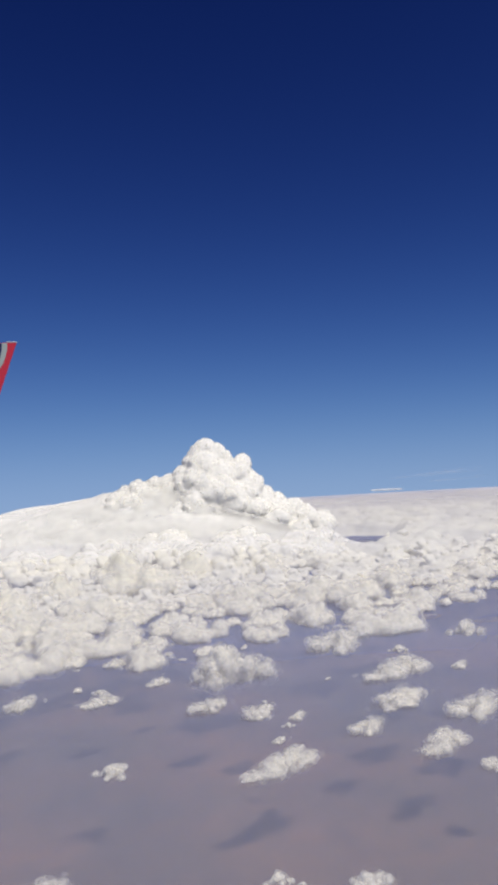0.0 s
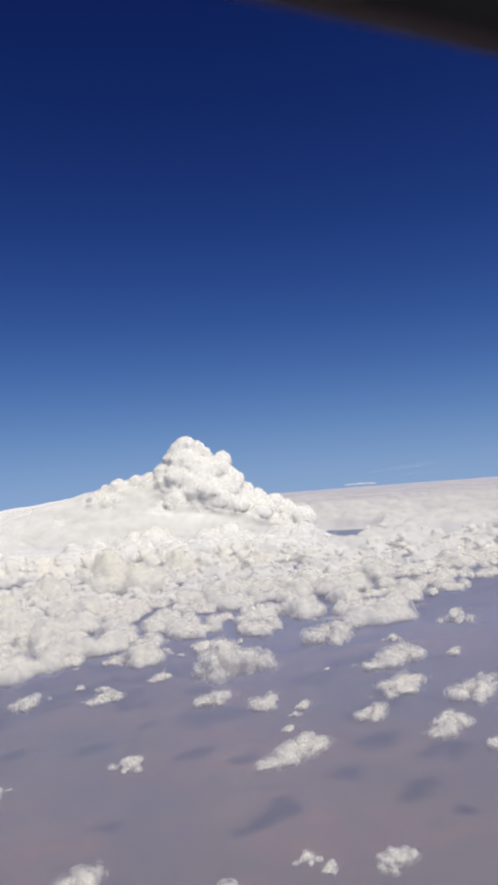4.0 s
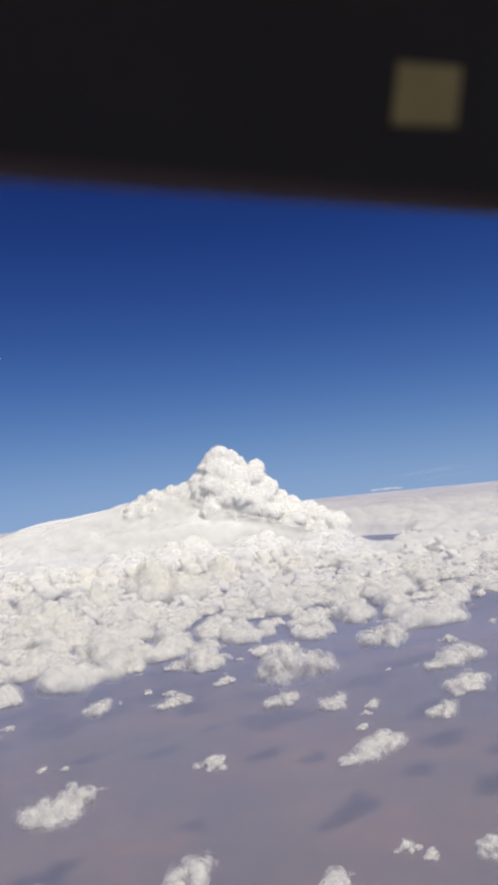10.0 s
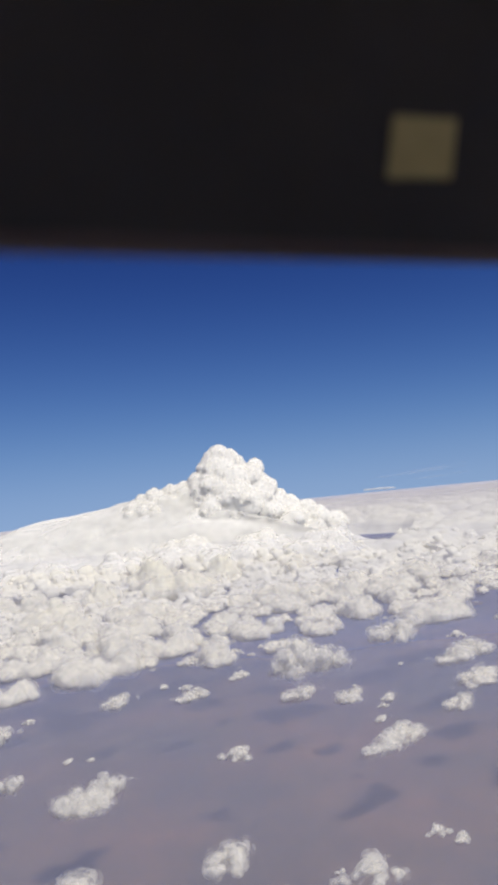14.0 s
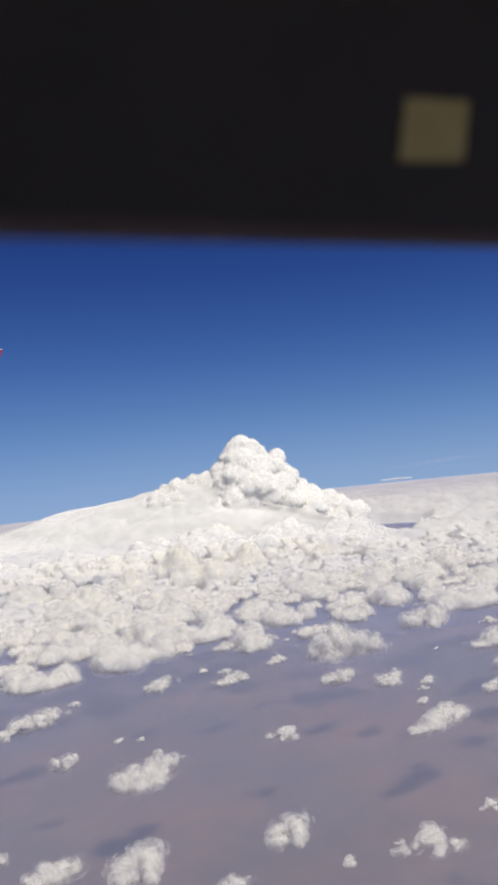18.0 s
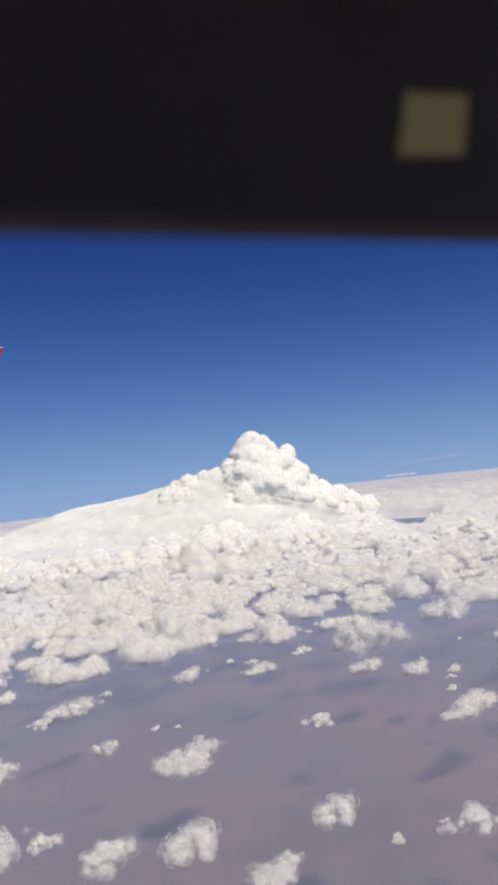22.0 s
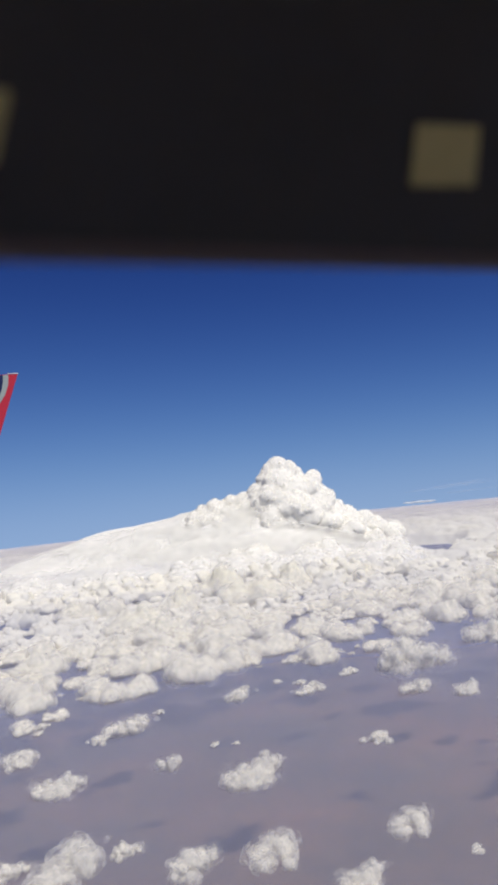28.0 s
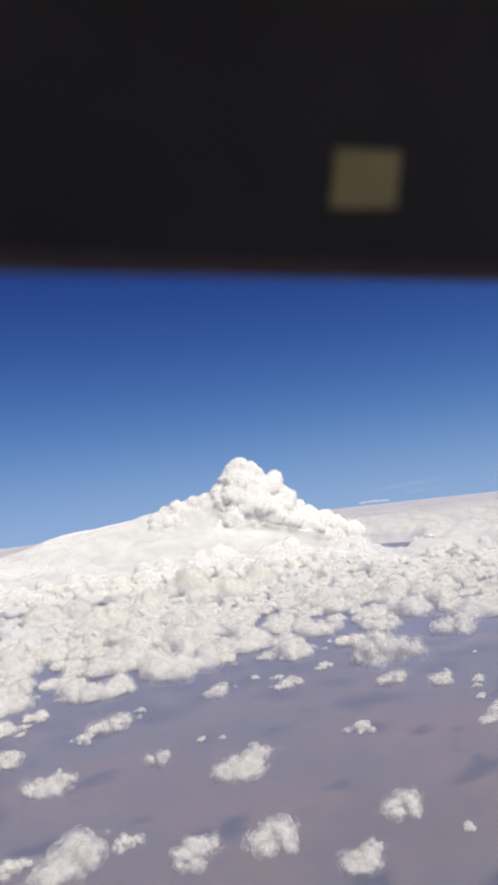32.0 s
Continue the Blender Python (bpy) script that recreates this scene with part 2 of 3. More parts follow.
def smooth_noise(p, s=0):
    base = np.floor(p).astype(np.int64)
    f = p - base
    f = f * f * (3 - 2 * f)
    out = np.zeros(len(p))
    for dx in (0, 1):
        for dy in (0, 1):
            for dz in (0, 1):
                w = (f[:, 0] if dx else 1 - f[:, 0]) * (f[:, 1] if dy else 1 - f[:, 1]) * (f[:, 2] if dz else 1 - f[:, 2])
                out += w * hashed(base[:, 0] + dx, base[:, 1] + dy, base[:, 2] + dz, s)
    return out


def fbm(p, s=0, octaves=4):
    out, a, tot = np.zeros(len(p)), 1.0, 0.0
    for o in range(octaves):
        out += a * smooth_noise(p * 2 ** o, s + 17 * o)
        tot += a
        a *= 0.5
    return out / tot


EARTH = 6371.0


def drop(x, y):
    return (x * x + y * y) / (2 * EARTH)


# ---- ground ----
def dome(name, height, mat, nr=150, na=180, relief=0.0):
    """A sheet that follows the Earth's curve out past the horizon."""
    r = np.concatenate([[0.0], np.geomspace(0.8, 520.0, nr - 1)])
    a = np.linspace(0, 2 * math.pi, na, endpoint=False)
    rr, aa = np.meshgrid(r, a, indexing="ij")
    x, y = rr.ravel() * np.sin(aa.ravel()), rr.ravel() * np.cos(aa.ravel())
    z = height - drop(x, y) + relief * (fbm(np.stack([x * 0.2, y * 0.2, 0 * x], -1), 5) - 0.5)
    i, j = np.meshgrid(np.arange(nr - 1), np.arange(na), indexing="ij")
    i, j = i.ravel(), j.ravel()
    jn = (j + 1) % na
    f = np.stack([i * na + j, i * na + jn, (i + 1) * na + jn, (i + 1) * na + j], -1)[:, ::-1]
    return dress(name, array_mesh(name, np.stack([x, y, z], -1), f), mat)


tagged(dome("ground", 0.35, LAND, relief=0.05), "dry purplish brown plain far below the clouds", "ground", kind="structure")
# see-through sheets stand in for air haze; the low one tints shadows blue
tagged(dome("backdrop_low_haze", 1.86, LOW_HAZE_SHEET, 60, 90), "see-through blue sheet under the clouds, standing in for ground haze", "haze", kind="structure")
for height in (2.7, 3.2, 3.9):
    tagged(dome("backdrop_haze", height, HAZE_SHEET, 60, 90), "see-through blue sheet over the cloud layer, standing in for air haze", "haze", kind="structure")

tagged(dome("backdrop_far_haze", 4.0, FAR_HAZE_SHEET, 90, 120), "see-through pale sheet that greys the far deck in place of haze", "haze", kind="structure")

# ---- clouds ----
BALLS = {}


def ball(level):
    if level not in BALLS:
        bm = bmesh.new()
        bmesh.ops.create_icosphere(bm, subdivisions=level, radius=1.0)
        v = np.array([p.co[:] for p in bm.verts])
        f = np.array([[q.index for q in t.verts] for t in bm.faces])
        bm.free()
        BALLS[level] = (v, f)
    return BALLS[level]


def lumps(lobes, level, size, seed, rough=0.35, floor=None, fine=0.18):
    """Overlapping cauliflower lobes: rows of x, y, z, radius, flatness."""
    bv, bf = ball(level)
    vs, fs, at = [], [], 0
    for x, y, z, r, flat in lobes:
        v = bv * (r, r, r * flat) + (x, y, z)
        vs.append(v)
        fs.append(bf + at)
        at += len(bv)
    v = np.concatenate(vs)
    n = np.tile(bv, (len(lobes), 1))
    rad = np.repeat([l[3] for l in lobes], len(bv))
    warp = np.stack([smooth_noise(v / size * 2 + 7 * k, seed + k) - 0.5 for k in range(3)], -1) * size * 0.25
    q = v + warp
    big = 0.55 - cells(q / (0.34 * size), seed)
    mid = 0.55 - cells(q / (0.15 * size), seed + 5)
    small = 0.5 - cells(q / (0.065 * size), seed + 9)
    d = rad * rough * (1.0 * big + 0.6 * mid + fine * small)
    v = v + n * d[:, None]
    if floor is not None:
        low = v[:, 2] < floor
        v[low, 2] = floor + (v[low, 2] - floor) * 0.25
    return v, np.concatenate(fs)


def fused(name, v, f, voxel):
    """The lobes melted into one skin."""
    tmp = new(name, array_mesh(name, v, f))
    mod = tmp.modifiers.new("melt", 'REMESH')
    mod.mode, mod.voxel_size, mod.use_smooth_shade = 'VOXEL', voxel, True
    deps = bpy.context.evaluated_depsgraph_get()
    me = bpy.data.meshes.new_from_object(tmp.evaluated_get(deps))
    bpy.data.objects.remove(tmp)
    me.name = name
    me.polygons.foreach_set("use_smooth", np.ones(len(me.polygons), dtype=bool))
    return me


def skins(name, v, f, voxel, offsets, seed, ragged, mats, extra=None):
    """Nested skins of one cloud, from the innermost out, each of its own opacity."""
    me = fused("skin", v, f, voxel)
    n = len(me.vertices)
    co, no, fq = np.empty(n * 3, np.float32), np.empty(n * 3, np.float32), np.empty(len(me.polygons) * 4, np.int32)
    me.vertices.foreach_get("co", co)
    me.vertices.foreach_get("normal", no)
    me.loops.foreach_get("vertex_index", fq)
    co, no, fq = co.reshape(-1, 3), no.reshape(-1, 3), fq.reshape(-1, 4)
    bpy.data.meshes.remove(me)
    vs, fs, slot = [], [], []
    for k, out in enumerate(offsets):
        swell = out + abs(out) * ragged * (fbm(co * 8, seed + 60 + k, 3) - 0.5) * 2
        vs.append(co + no * swell[:, None] * (1, 1, 0.8))
        fs += (fq + k * n).tolist()
        slot += [k] * len(fq)
    if extra:
        fs += (extra[1] + len(offsets) * n).tolist()
        slot += [len(offsets) - 1] * len(extra[1])
        vs.append(extra[0])
    mesh = bpy.data.meshes.new(name)
    mesh.from_pydata(np.concatenate(vs).tolist(), [], fs)
    for mat in mats[:-1]:
        mesh.materials.append(mat)
    mesh.polygons.foreach_set("use_smooth", np.ones(len(mesh.polygons), dtype=bool))
    mesh.polygons.foreach_set("material_index", np.array(slot, np.int32))
    return mesh


def sprout(rnd, lobes, count, lo, hi, reach=0.9):
    """Smaller heads budding from the upper side of each lobe."""
    out = list(lobes)
    for x, y, z, r, flat in lobes:
        for k in range(count):
            a, e = rnd.uniform(0, 2 * math.pi), rnd.uniform(-0.25, 1.3)
            q = r * rnd.uniform(lo, hi)
            out.append((x + r * reach * math.cos(a) * math.cos(e), y + r * reach * math.sin(a) * math.cos(e), z + r * flat * reach * math.sin(e), q, rnd.uniform(0.75, 1.0)))
    return out


def cloud_kind(seed, stretch, height, count, level, bits, label):
    """A cumulus one metre wide: turrets on a flat base, nested skins in the body, a thin fringe and torn scraps round it."""
    rnd = random.Random(seed)
    lobes = []
    for k in range(count):
        a, q = rnd.uniform(0, 2 * math.pi), math.sqrt(rnd.random())
        x, y = 0.36 * q * math.cos(a), 0.36 * stretch * q * math.sin(a)
        r = rnd.uniform(*((0.065, 0.135) if level > 3 else (0.11, 0.19))) * (1.25 - 0.65 * q)
        top = height * (1 - 0.75 * q ** 1.5) * rnd.uniform(0.3, 1.0)
        z = 0.4 * r
        while True:
            lobes.append((x + rnd.uniform(-0.3, 0.3) * r, y + rnd.uniform(-0.3, 0.3) * r, z, r, rnd.uniform(0.7, 0.9)))
            z += r * rnd.uniform(0.7, 1.0)
            r *= rnd.uniform(0.74, 0.9)
            if z + r > top or r < 0.045:
                break
    lobes = sprout(rnd, lobes, 3, 0.35, 0.6) if level > 3 else sprout(rnd, lobes, 4, 0.28, 0.45)
    v, f = lumps(lobes, 3, 0.6, seed, {4: 0.5, 3: 0.40}[level], 0.0, 0.4)
    v = v + (np.stack([fbm(v * (3.4 if level > 3 else 2.6), seed + 80 + k, 4) for k in range(3)], -1) - 0.5) * ((0.29, 0.29, 0.14) if level > 3 else (0.24, 0.24, 0.10))
    voxel = {4: 0.0165, 3: 0.022}[level]
    inner = {4: (-0.026, -0.006), 3: (-0.018, -0.002)}[level] if bits else (0.0,)
    mats = (CLOUD, SKIN)[:len(inner)]
    body = dress("cumulus_cloud", skins("cumulus_cloud", v, f, voxel, inner, seed, 0.3, mats), mats[-1])
    if not bits:
        return body
    lobes = []
    for k in range(bits):
        a, q = rnd.uniform(0, 2 * math.pi), rnd.uniform(0.8, 1.25)
        x, y = 0.44 * q * math.cos(a), 0.44 * stretch * q * math.sin(a)
        r = rnd.uniform(0.03, 0.075) * (1.5 - q)
        lobes.append((x, y, rnd.uniform(0.0, 0.08) + r, r * rnd.uniform(0.8, 1.8), rnd.uniform(0.3, 0.7)))
    scraps = lumps(lobes, 2, 0.2, seed + 50, 0.8)
    layers = {4: (0.014, 0.036, 0.062), 3: (0.014, 0.034)}[level]
    veils = {4: (WISP, WISP, VEIL), 3: (HAZY, HAZY)}[level]
    wisps = dress("vapour_fringe", skins("vapour_fringe", v, f, voxel * 1.2, layers, seed + 3, 1.9, veils, scraps), veils[-1], body, "thin torn white fringe of vapour")
    wisps["kind"] = "stuff"
    tagged(body, label, "cloud", "scattered fair-weather clouds")
    body.matrix_world = pose(0, 0, -60)
    return body


WHITE_HEAP = "bright white cumulus cloud drifting alone above the plain"
LONG = [(0.6, 0.34, 16), (0.5, 0.30, 14), (0.65, 0.36, 17), (0.45, 0.26, 12), (0.55, 0.28, 14), (0.5, 0.32, 14)]
SHAPES = [(0.85, 0.46, 11), (0.7, 0.42, 9), (0.9, 0.48, 12), (0.55, 0.38, 8), (0.8, 0.40, 10), (0.65, 0.44, 9)]
HEAPS = [cloud_kind(11 + 7 * k, s, h, c, 4, 6, WHITE_HEAP) for k, (s, h, c) in enumerate(LONG)]
FIELD = [cloud_kind(111 + 7 * k, s, h, c, 3, 8, "white cumulus heap crowded along the edge of the cloud deck") for k, (s, h, c) in enumerate(SHAPES)]
SHRED = "small torn scrap of white cloud over the plain"
SCRAPS = [cloud_kind(211 + 5 * k, s, h, c, 4, 5, SHRED) for k, (s, h, c) in enumerate([(0.7, 0.2, 7), (0.5, 0.18, 6), (0.9, 0.22, 7)])]
LEVEL = 1.92


def cloud(x, y, w, kind, turn=0, deep=1.0, tall=1.0, z=0.0, label=""):
    src = kind
    m = pose(x, y, LEVEL + z - drop(x, y), 0, 0, turn)
    ob = copy_thing(src, m)
    w *= 1.1
    ob.scale = (w, w * deep, w * tall)
    if label:
        ob["label"] = label
    return ob

# lone clouds above the plain
cloud(14.04, 23.96, 2.7, HEAPS[1], 12, 1.15, 1.1)
cloud(9.49, 22.40, 2.85, HEAPS[2], 10, 1.15, 1.25)
cloud(7.76, 19.88, 1.35, HEAPS[4], 2)
cloud(8.68, 18.73, 1.19, HEAPS[0], 17)
cloud(9.48, 17.96, 0.65, SCRAPS[0], 12)
cloud(13.91, 19.92, 2.9, HEAPS[3], 11, 0.75, 0.65)
cloud(12.20, 17.40, 2.5, HEAPS[5], 9, 0.65, 0.6)
cloud(10.14, 16.06, 1.19, HEAPS[1], 10)
cloud(11.04, 14.27, 1.73, HEAPS[3], 22, 0.9, 0.8)
cloud(13.05, 15.67, 1.94, HEAPS[1], 2)
cloud(7.44, 15.08, 2.4, HEAPS[3], 14, 0.55, 0.6)
cloud(7.95, 15.55, 1.0, HEAPS[1], 40, 0.8, 0.8)
cloud(4.21, 16.87, 0.92, SCRAPS[2], 10)
cloud(5.40, 22.34, 1.30, HEAPS[3], 12, 0.9, 0.8)
cloud(7.47, 23.38, 0.97, HEAPS[3], 19, 0.9, 0.8)
cloud(3.58, 23.44, 1.30, SCRAPS[0], 7)
cloud(7.09, 26.60, 1.08, HEAPS[3], 2)
cloud(8.45, 27.24, 1.51, HEAPS[4], 12)
cloud(19.15, 23.00, 1.51, SCRAPS[2], 19, 1.0, 1.4)
cloud(15.95, 19.39, 0.76, SCRAPS[0], 2)
cloud(15.63, 22.28, 0.81, SCRAPS[2], 17)
cloud(11.08, 12.73, 0.76, HEAPS[5], 42)
cloud(0.76, 16.68, 2.05, HEAPS[0], 19, 0.9, 0.9)
cloud(5.27, 11.06, 0.54, SCRAPS[2], 42)
cloud(5.48, 10.64, 0.43, SCRAPS[0], 18)
cloud(6.35, 10.13, 0.86, HEAPS[2], 26)
cloud(-0.46, 22.48, 1.73, HEAPS[4], 10)
cloud(-1.51, 22.08, 0.81, SCRAPS[2], 2)
cloud(-0.64, 18.72, 1.03, SCRAPS[1], 7, 1.0, 1.6)
cloud(1.82, 12.30, 1.24, HEAPS[1], 34, 1.1)
cloud(3.56, 10.62, 1.25, SCRAPS[2], 34, 1.0, 0.8)
cloud(1.00, 19.45, 0.38, SCRAPS[0], 2)
cloud(1.41, 19.17, 0.27, SCRAPS[2], 12)
cloud(2.27, 11.01, 0.36, SCRAPS[0], 30)
cloud(-3.14, 19.00, 1.51, HEAPS[0], 2)
cloud(-2.81, 14.70, 0.70, HEAPS[2], 18, 0.9, 1.2)
cloud(-3.85, 14.63, 2.05, HEAPS[4], 42)
cloud(-1.98, 13.34, 1.30, HEAPS[2], 46)
cloud(-0.74, 12.77, 1.51, HEAPS[1], 46, 1.1)
cloud(0.13, 11.26, 1.19, HEAPS[0], 18)
cloud(-3.63, 21.74, 1.5, HEAPS[5], 20)
cloud(-4.82, 15.23, 0.86, HEAPS[2], 26)

# front rows of the cloud deck
for x, y, w, kind, turn in ((3.8, 27.9, 3.9, 4, 12), (-0.2, 27.4, 1.9, 1, 30), (0.8, 26.7, 2.2, 3, 35), (1.0, 32.5, 1.6, 0, 0), (1.0, 35.5, 2.4, 2, 10), (7.1, 28.8, 2.7, 3, 25),
                            (7.8, 26.0, 2.1, 1, 15), (10.3, 25.6, 1.5, 0, 0), (13.0, 27.3, 2.2, 4, 20), (4.1, 33.1, 2.5, 5, 20)):
    cloud(x, y, w, FIELD[kind], turn)
for x, y, w, kind, turn in ((7.2, 33.4, 3.1, 3, 30), (15.9, 28.7, 2.5, 1, 20), (11.0, 29.2, 2.8, 4, 15), (17.3, 25.2, 3.2, 3, 15), (21.6, 29.0, 2.3, 5, 20), (24.6, 30.4, 1.9, 3, 10),
                            (18.9, 30.0, 2.2, 1, 25), (5.3, 36.2, 3.6, 2, 0), (8.8, 37.2, 3.5, 0, 20), (15.0, 33.4, 3.4, 4, 20), (18.2, 33.0, 2.6, 5, 10), (5.0, 40.0, 4.4, 2, 40)):
    cloud(x, y, w, FIELD[kind], turn)
for x, y, w, kind, turn in ((-2.5, 27.9, 2.5, 1, 25), (-4.4, 28.2, 2.6, 5, 15), (-1.9, 25.7, 0.9, 3, 30), (-3.1, 24.9, 1.1, 1, 20), (-4.9, 26.3, 2.0, 4, 25), (-2.2, 30.0, 2.6, 4, 20), (-4.5, 31.5, 3.0, 0, 10), (2.4, 30.2, 2.8, 3, 25), (5.6, 30.8, 2.6, 1, 20), (-1.0, 33.5, 2.8, 2, 0), (-7.0, 33.0, 3.0, 4, 30)):
    cloud(x, y, w, FIELD[kind], turn)
# taller heaps before the tower
cloud(8.6, 43.0, 2.9, FIELD[2], 0, 1.0, 1.7)
cloud(12.8, 41.8, 4.8, FIELD[0], 20, 1.0, 1.25)
cloud(17.0, 45.0, 3.6, FIELD[5], 50, 1.0, 1.6)
cloud(21.0, 43.5, 3.2, FIELD[2], 80, 1.0, 1.3)
cloud(13.5, 48.0, 4.2, FIELD[5], 10, 1.0, 1.5)
cloud(4.0, 47.0, 4.6, FIELD[4], 0, 1.0, 1.3)
# scraps between the lone clouds
for x, y, w, kind in ((8.24, 16.6, 0.5, 0), (8.87, 17.5, 0.35, 2), (3.2, 11.0, 0.3, 1), (11.9, 20.6, 0.3, 0)):
    cloud(x, y, w, SCRAPS[kind], 20 * kind)



def build_field():
    """Cumulus rows along the front of the deck, thinning towards the camera."""
    rnd = random.Random(5)
    placed = [(o.location.x, o.location.y, o.scale.x) for o in scene.objects if o.name.startswith("cumulus_cloud") and o.location.z > 0]
    done = tries = 0
    while done < 160 and tries < 20000:
        tries += 1
        x, y = rnd.uniform(-17, 42), 27.4 + 9.6 * rnd.random()
        if not -0.7 < math.atan2(x + 3, y) < 1.1 or y < 27.4 + max(0, x - 21) * 0.4 + (0.8 if x < 0 else 0):
            continue
        w = rnd.uniform(0.8, 2.8) if y < 32 else rnd.uniform(1.1, 3.2)
        if any((x - a) ** 2 + (y - b) ** 2 < ((0.35 if y < 30.5 or x > 9 and y < 33 else 0.30 if y < 33 else 0.26) * (w + c)) ** 2 for a, b, c in placed):
            continue
        placed.append((x, y, w))
        done += 1
        cloud(x, y, w, FIELD[rnd.randrange(6)], rnd.uniform(-10, 40), rnd.uniform(0.8, 1.1), rnd.uniform(0.75, 1.1), rnd.uniform(-0.1, 0.12))


build_field()


def build_shreds():
    """Small torn scraps along the ragged front of the deck."""
    rnd = random.Random(21)
    for k in range(30):
        x = rnd.uniform(-7, 24)
        y = 27.6 + max(0, x - 16) * 0.2 - 4.2 * rnd.random() ** 1.6
        cloud(x, y, rnd.uniform(0.22, 0.62), SCRAPS[rnd.randrange(3)], rnd.uniform(-10, 50), rnd.uniform(0.7, 1.1), rnd.uniform(0.6, 1.0))


build_shreds()


GAP_X, GAP_Y = 38.9, 60.2                        # a blue gap in the deck
TX, TY = 24.0, 58.6                              # foot of the tower
ACROSS = Vector((0.925, -0.38))                  # across the line of sight


def in_gap(x, y):
    """Under 1 inside the gap, which is drawn out along the line of sight."""
    u, d = 0.85 * (x - GAP_X) - 0.53 * (y - GAP_Y), 0.53 * (x - GAP_X) + 0.85 * (y - GAP_Y)
    return ((u / 3.6) ** 2 + (d / 5.0) ** 2) ** 0.5


def shelf_height(u, d):
    """A smooth top that slopes forward to a lip across the tower's waist, a short drop and a veil down to the deck."""
    ridge = np.interp(u, [-27, -23, -17, -9.5, -6.5, -4.5, -2.5, -1, 3, 6, 8, 10.5], [2.2, 4.2, 5.95, 6.8, 7.5, 8.0, 7.8, 7.0, 4.6, 3.6, 2.4, 1.2])
    lip = np.interp(u, [-27, -22, -12, -4, 3, 6, 8.5, 10.5], [2.0, 2.9, 3.9, 4.3, 4.2, 3.5, 2.4, 1.2])
    near = np.clip((d + 4.6) / 4.6, 0, 1)
    front = np.where(d > -4.6, lip + (ridge - lip) * near ** 1.25, 1.4 + (lip - 1.4) * np.interp(d, [-10.5, -7.5, -5.3, -4.6], [0.0, 0.30, 0.72, 1.0]))
    back = 1.4 + (ridge - 1.4) * np.cos(np.clip(d / 11, 0, 1) * math.pi / 2)
    return np.where(d < 0, front, back)


def build_crowd():
    """The crowded cumulus behind the front rows."""
    rnd = random.Random(9)
    kinds = []
    for k, (s, h, c) in enumerate(SHAPES):
        ob = cloud_kind(311 + 7 * k, s, h, c, 3, 0, "")
        me = ob.data
        v, f = np.empty(len(me.vertices) * 3, np.float32), np.empty(len(me.polygons) * 4, np.int32)
        me.vertices.foreach_get("co", v)
        me.loops.foreach_get("vertex_index", f)
        kinds.append((v.reshape(-1, 3), f.reshape(-1, 4)))
        bpy.data.objects.remove(ob)
    vs, fs, at = [], [], 0
    for k in range(850):
        r = math.sqrt(rnd.uniform(44 ** 2, 86 ** 2))
        a = rnd.uniform(-0.62, 1.3)
        x, y, w = r * math.sin(a) - 3, r * math.cos(a), rnd.uniform(1.8, 4.2)
        tall = rnd.uniform(0.6, 1.1)
        if in_gap(x, y) < 1.08:
            continue
        v, f = kinds[rnd.randrange(6)]
        t = rnd.uniform(0, 6.28)
        c, s = math.cos(t) * w, math.sin(t) * w
        vs.append(np.stack([x + v[:, 0] * c - v[:, 1] * s, y + v[:, 0] * s + v[:, 1] * c, LEVEL - 0.1 - drop(x, y) + v[:, 2] * w * tall], -1))
        fs.append(f + at)
        at += len(v)
    spots = []
    for k in range(4000):
        x, y = rnd.uniform(-22, 50), 36.5 + 9 * rnd.random()
        w, tall, t = rnd.uniform(1.3, 3.8), rnd.uniform(0.75, 1.1), rnd.uniform(-0.3, 0.7)
        if y < 28.0 + max(0, x - 22) * 0.4 or any((x - a) ** 2 + (y - b) ** 2 < (0.25 * (w + c)) ** 2 for a, b, c in spots):
            continue
        spots.append((x, y, w))
        v, f = kinds[rnd.randrange(6)]
        c, s = math.cos(t) * w, math.sin(t) * w
        vs.append(np.stack([x + v[:, 0] * c - v[:, 1] * s, y + v[:, 0] * s + v[:, 1] * c, LEVEL - drop(x, y) + v[:, 2] * w * tall], -1))
        fs.append(f + at)
        at += len(v)
    for k in range(150):
        u, d = rnd.uniform(-24, 9), rnd.uniform(-13, -8.0)
        x, y = TX + ACROSS.x * u - ACROSS.y * d, TY + ACROSS.y * u + ACROSS.x * d
        w, tall = rnd.uniform(2.2, 4.6), rnd.uniform(0.7, 1.2)
        v, f = kinds[rnd.randrange(6)]
        vs.append(v * (w, w, w * tall) + (x, y, max(LEVEL, shelf_height(u, d) - 0.2)))
        fs.append(f + at)
        at += len(v)
    ob = dress("crowded_cumulus", array_mesh("crowded_cumulus", np.concatenate(vs), np.concatenate(fs)), CROWD)
    tagged(ob, "white cumulus heaps crowded into an almost closed layer", "cloud", kind="stuff")


build_crowd()


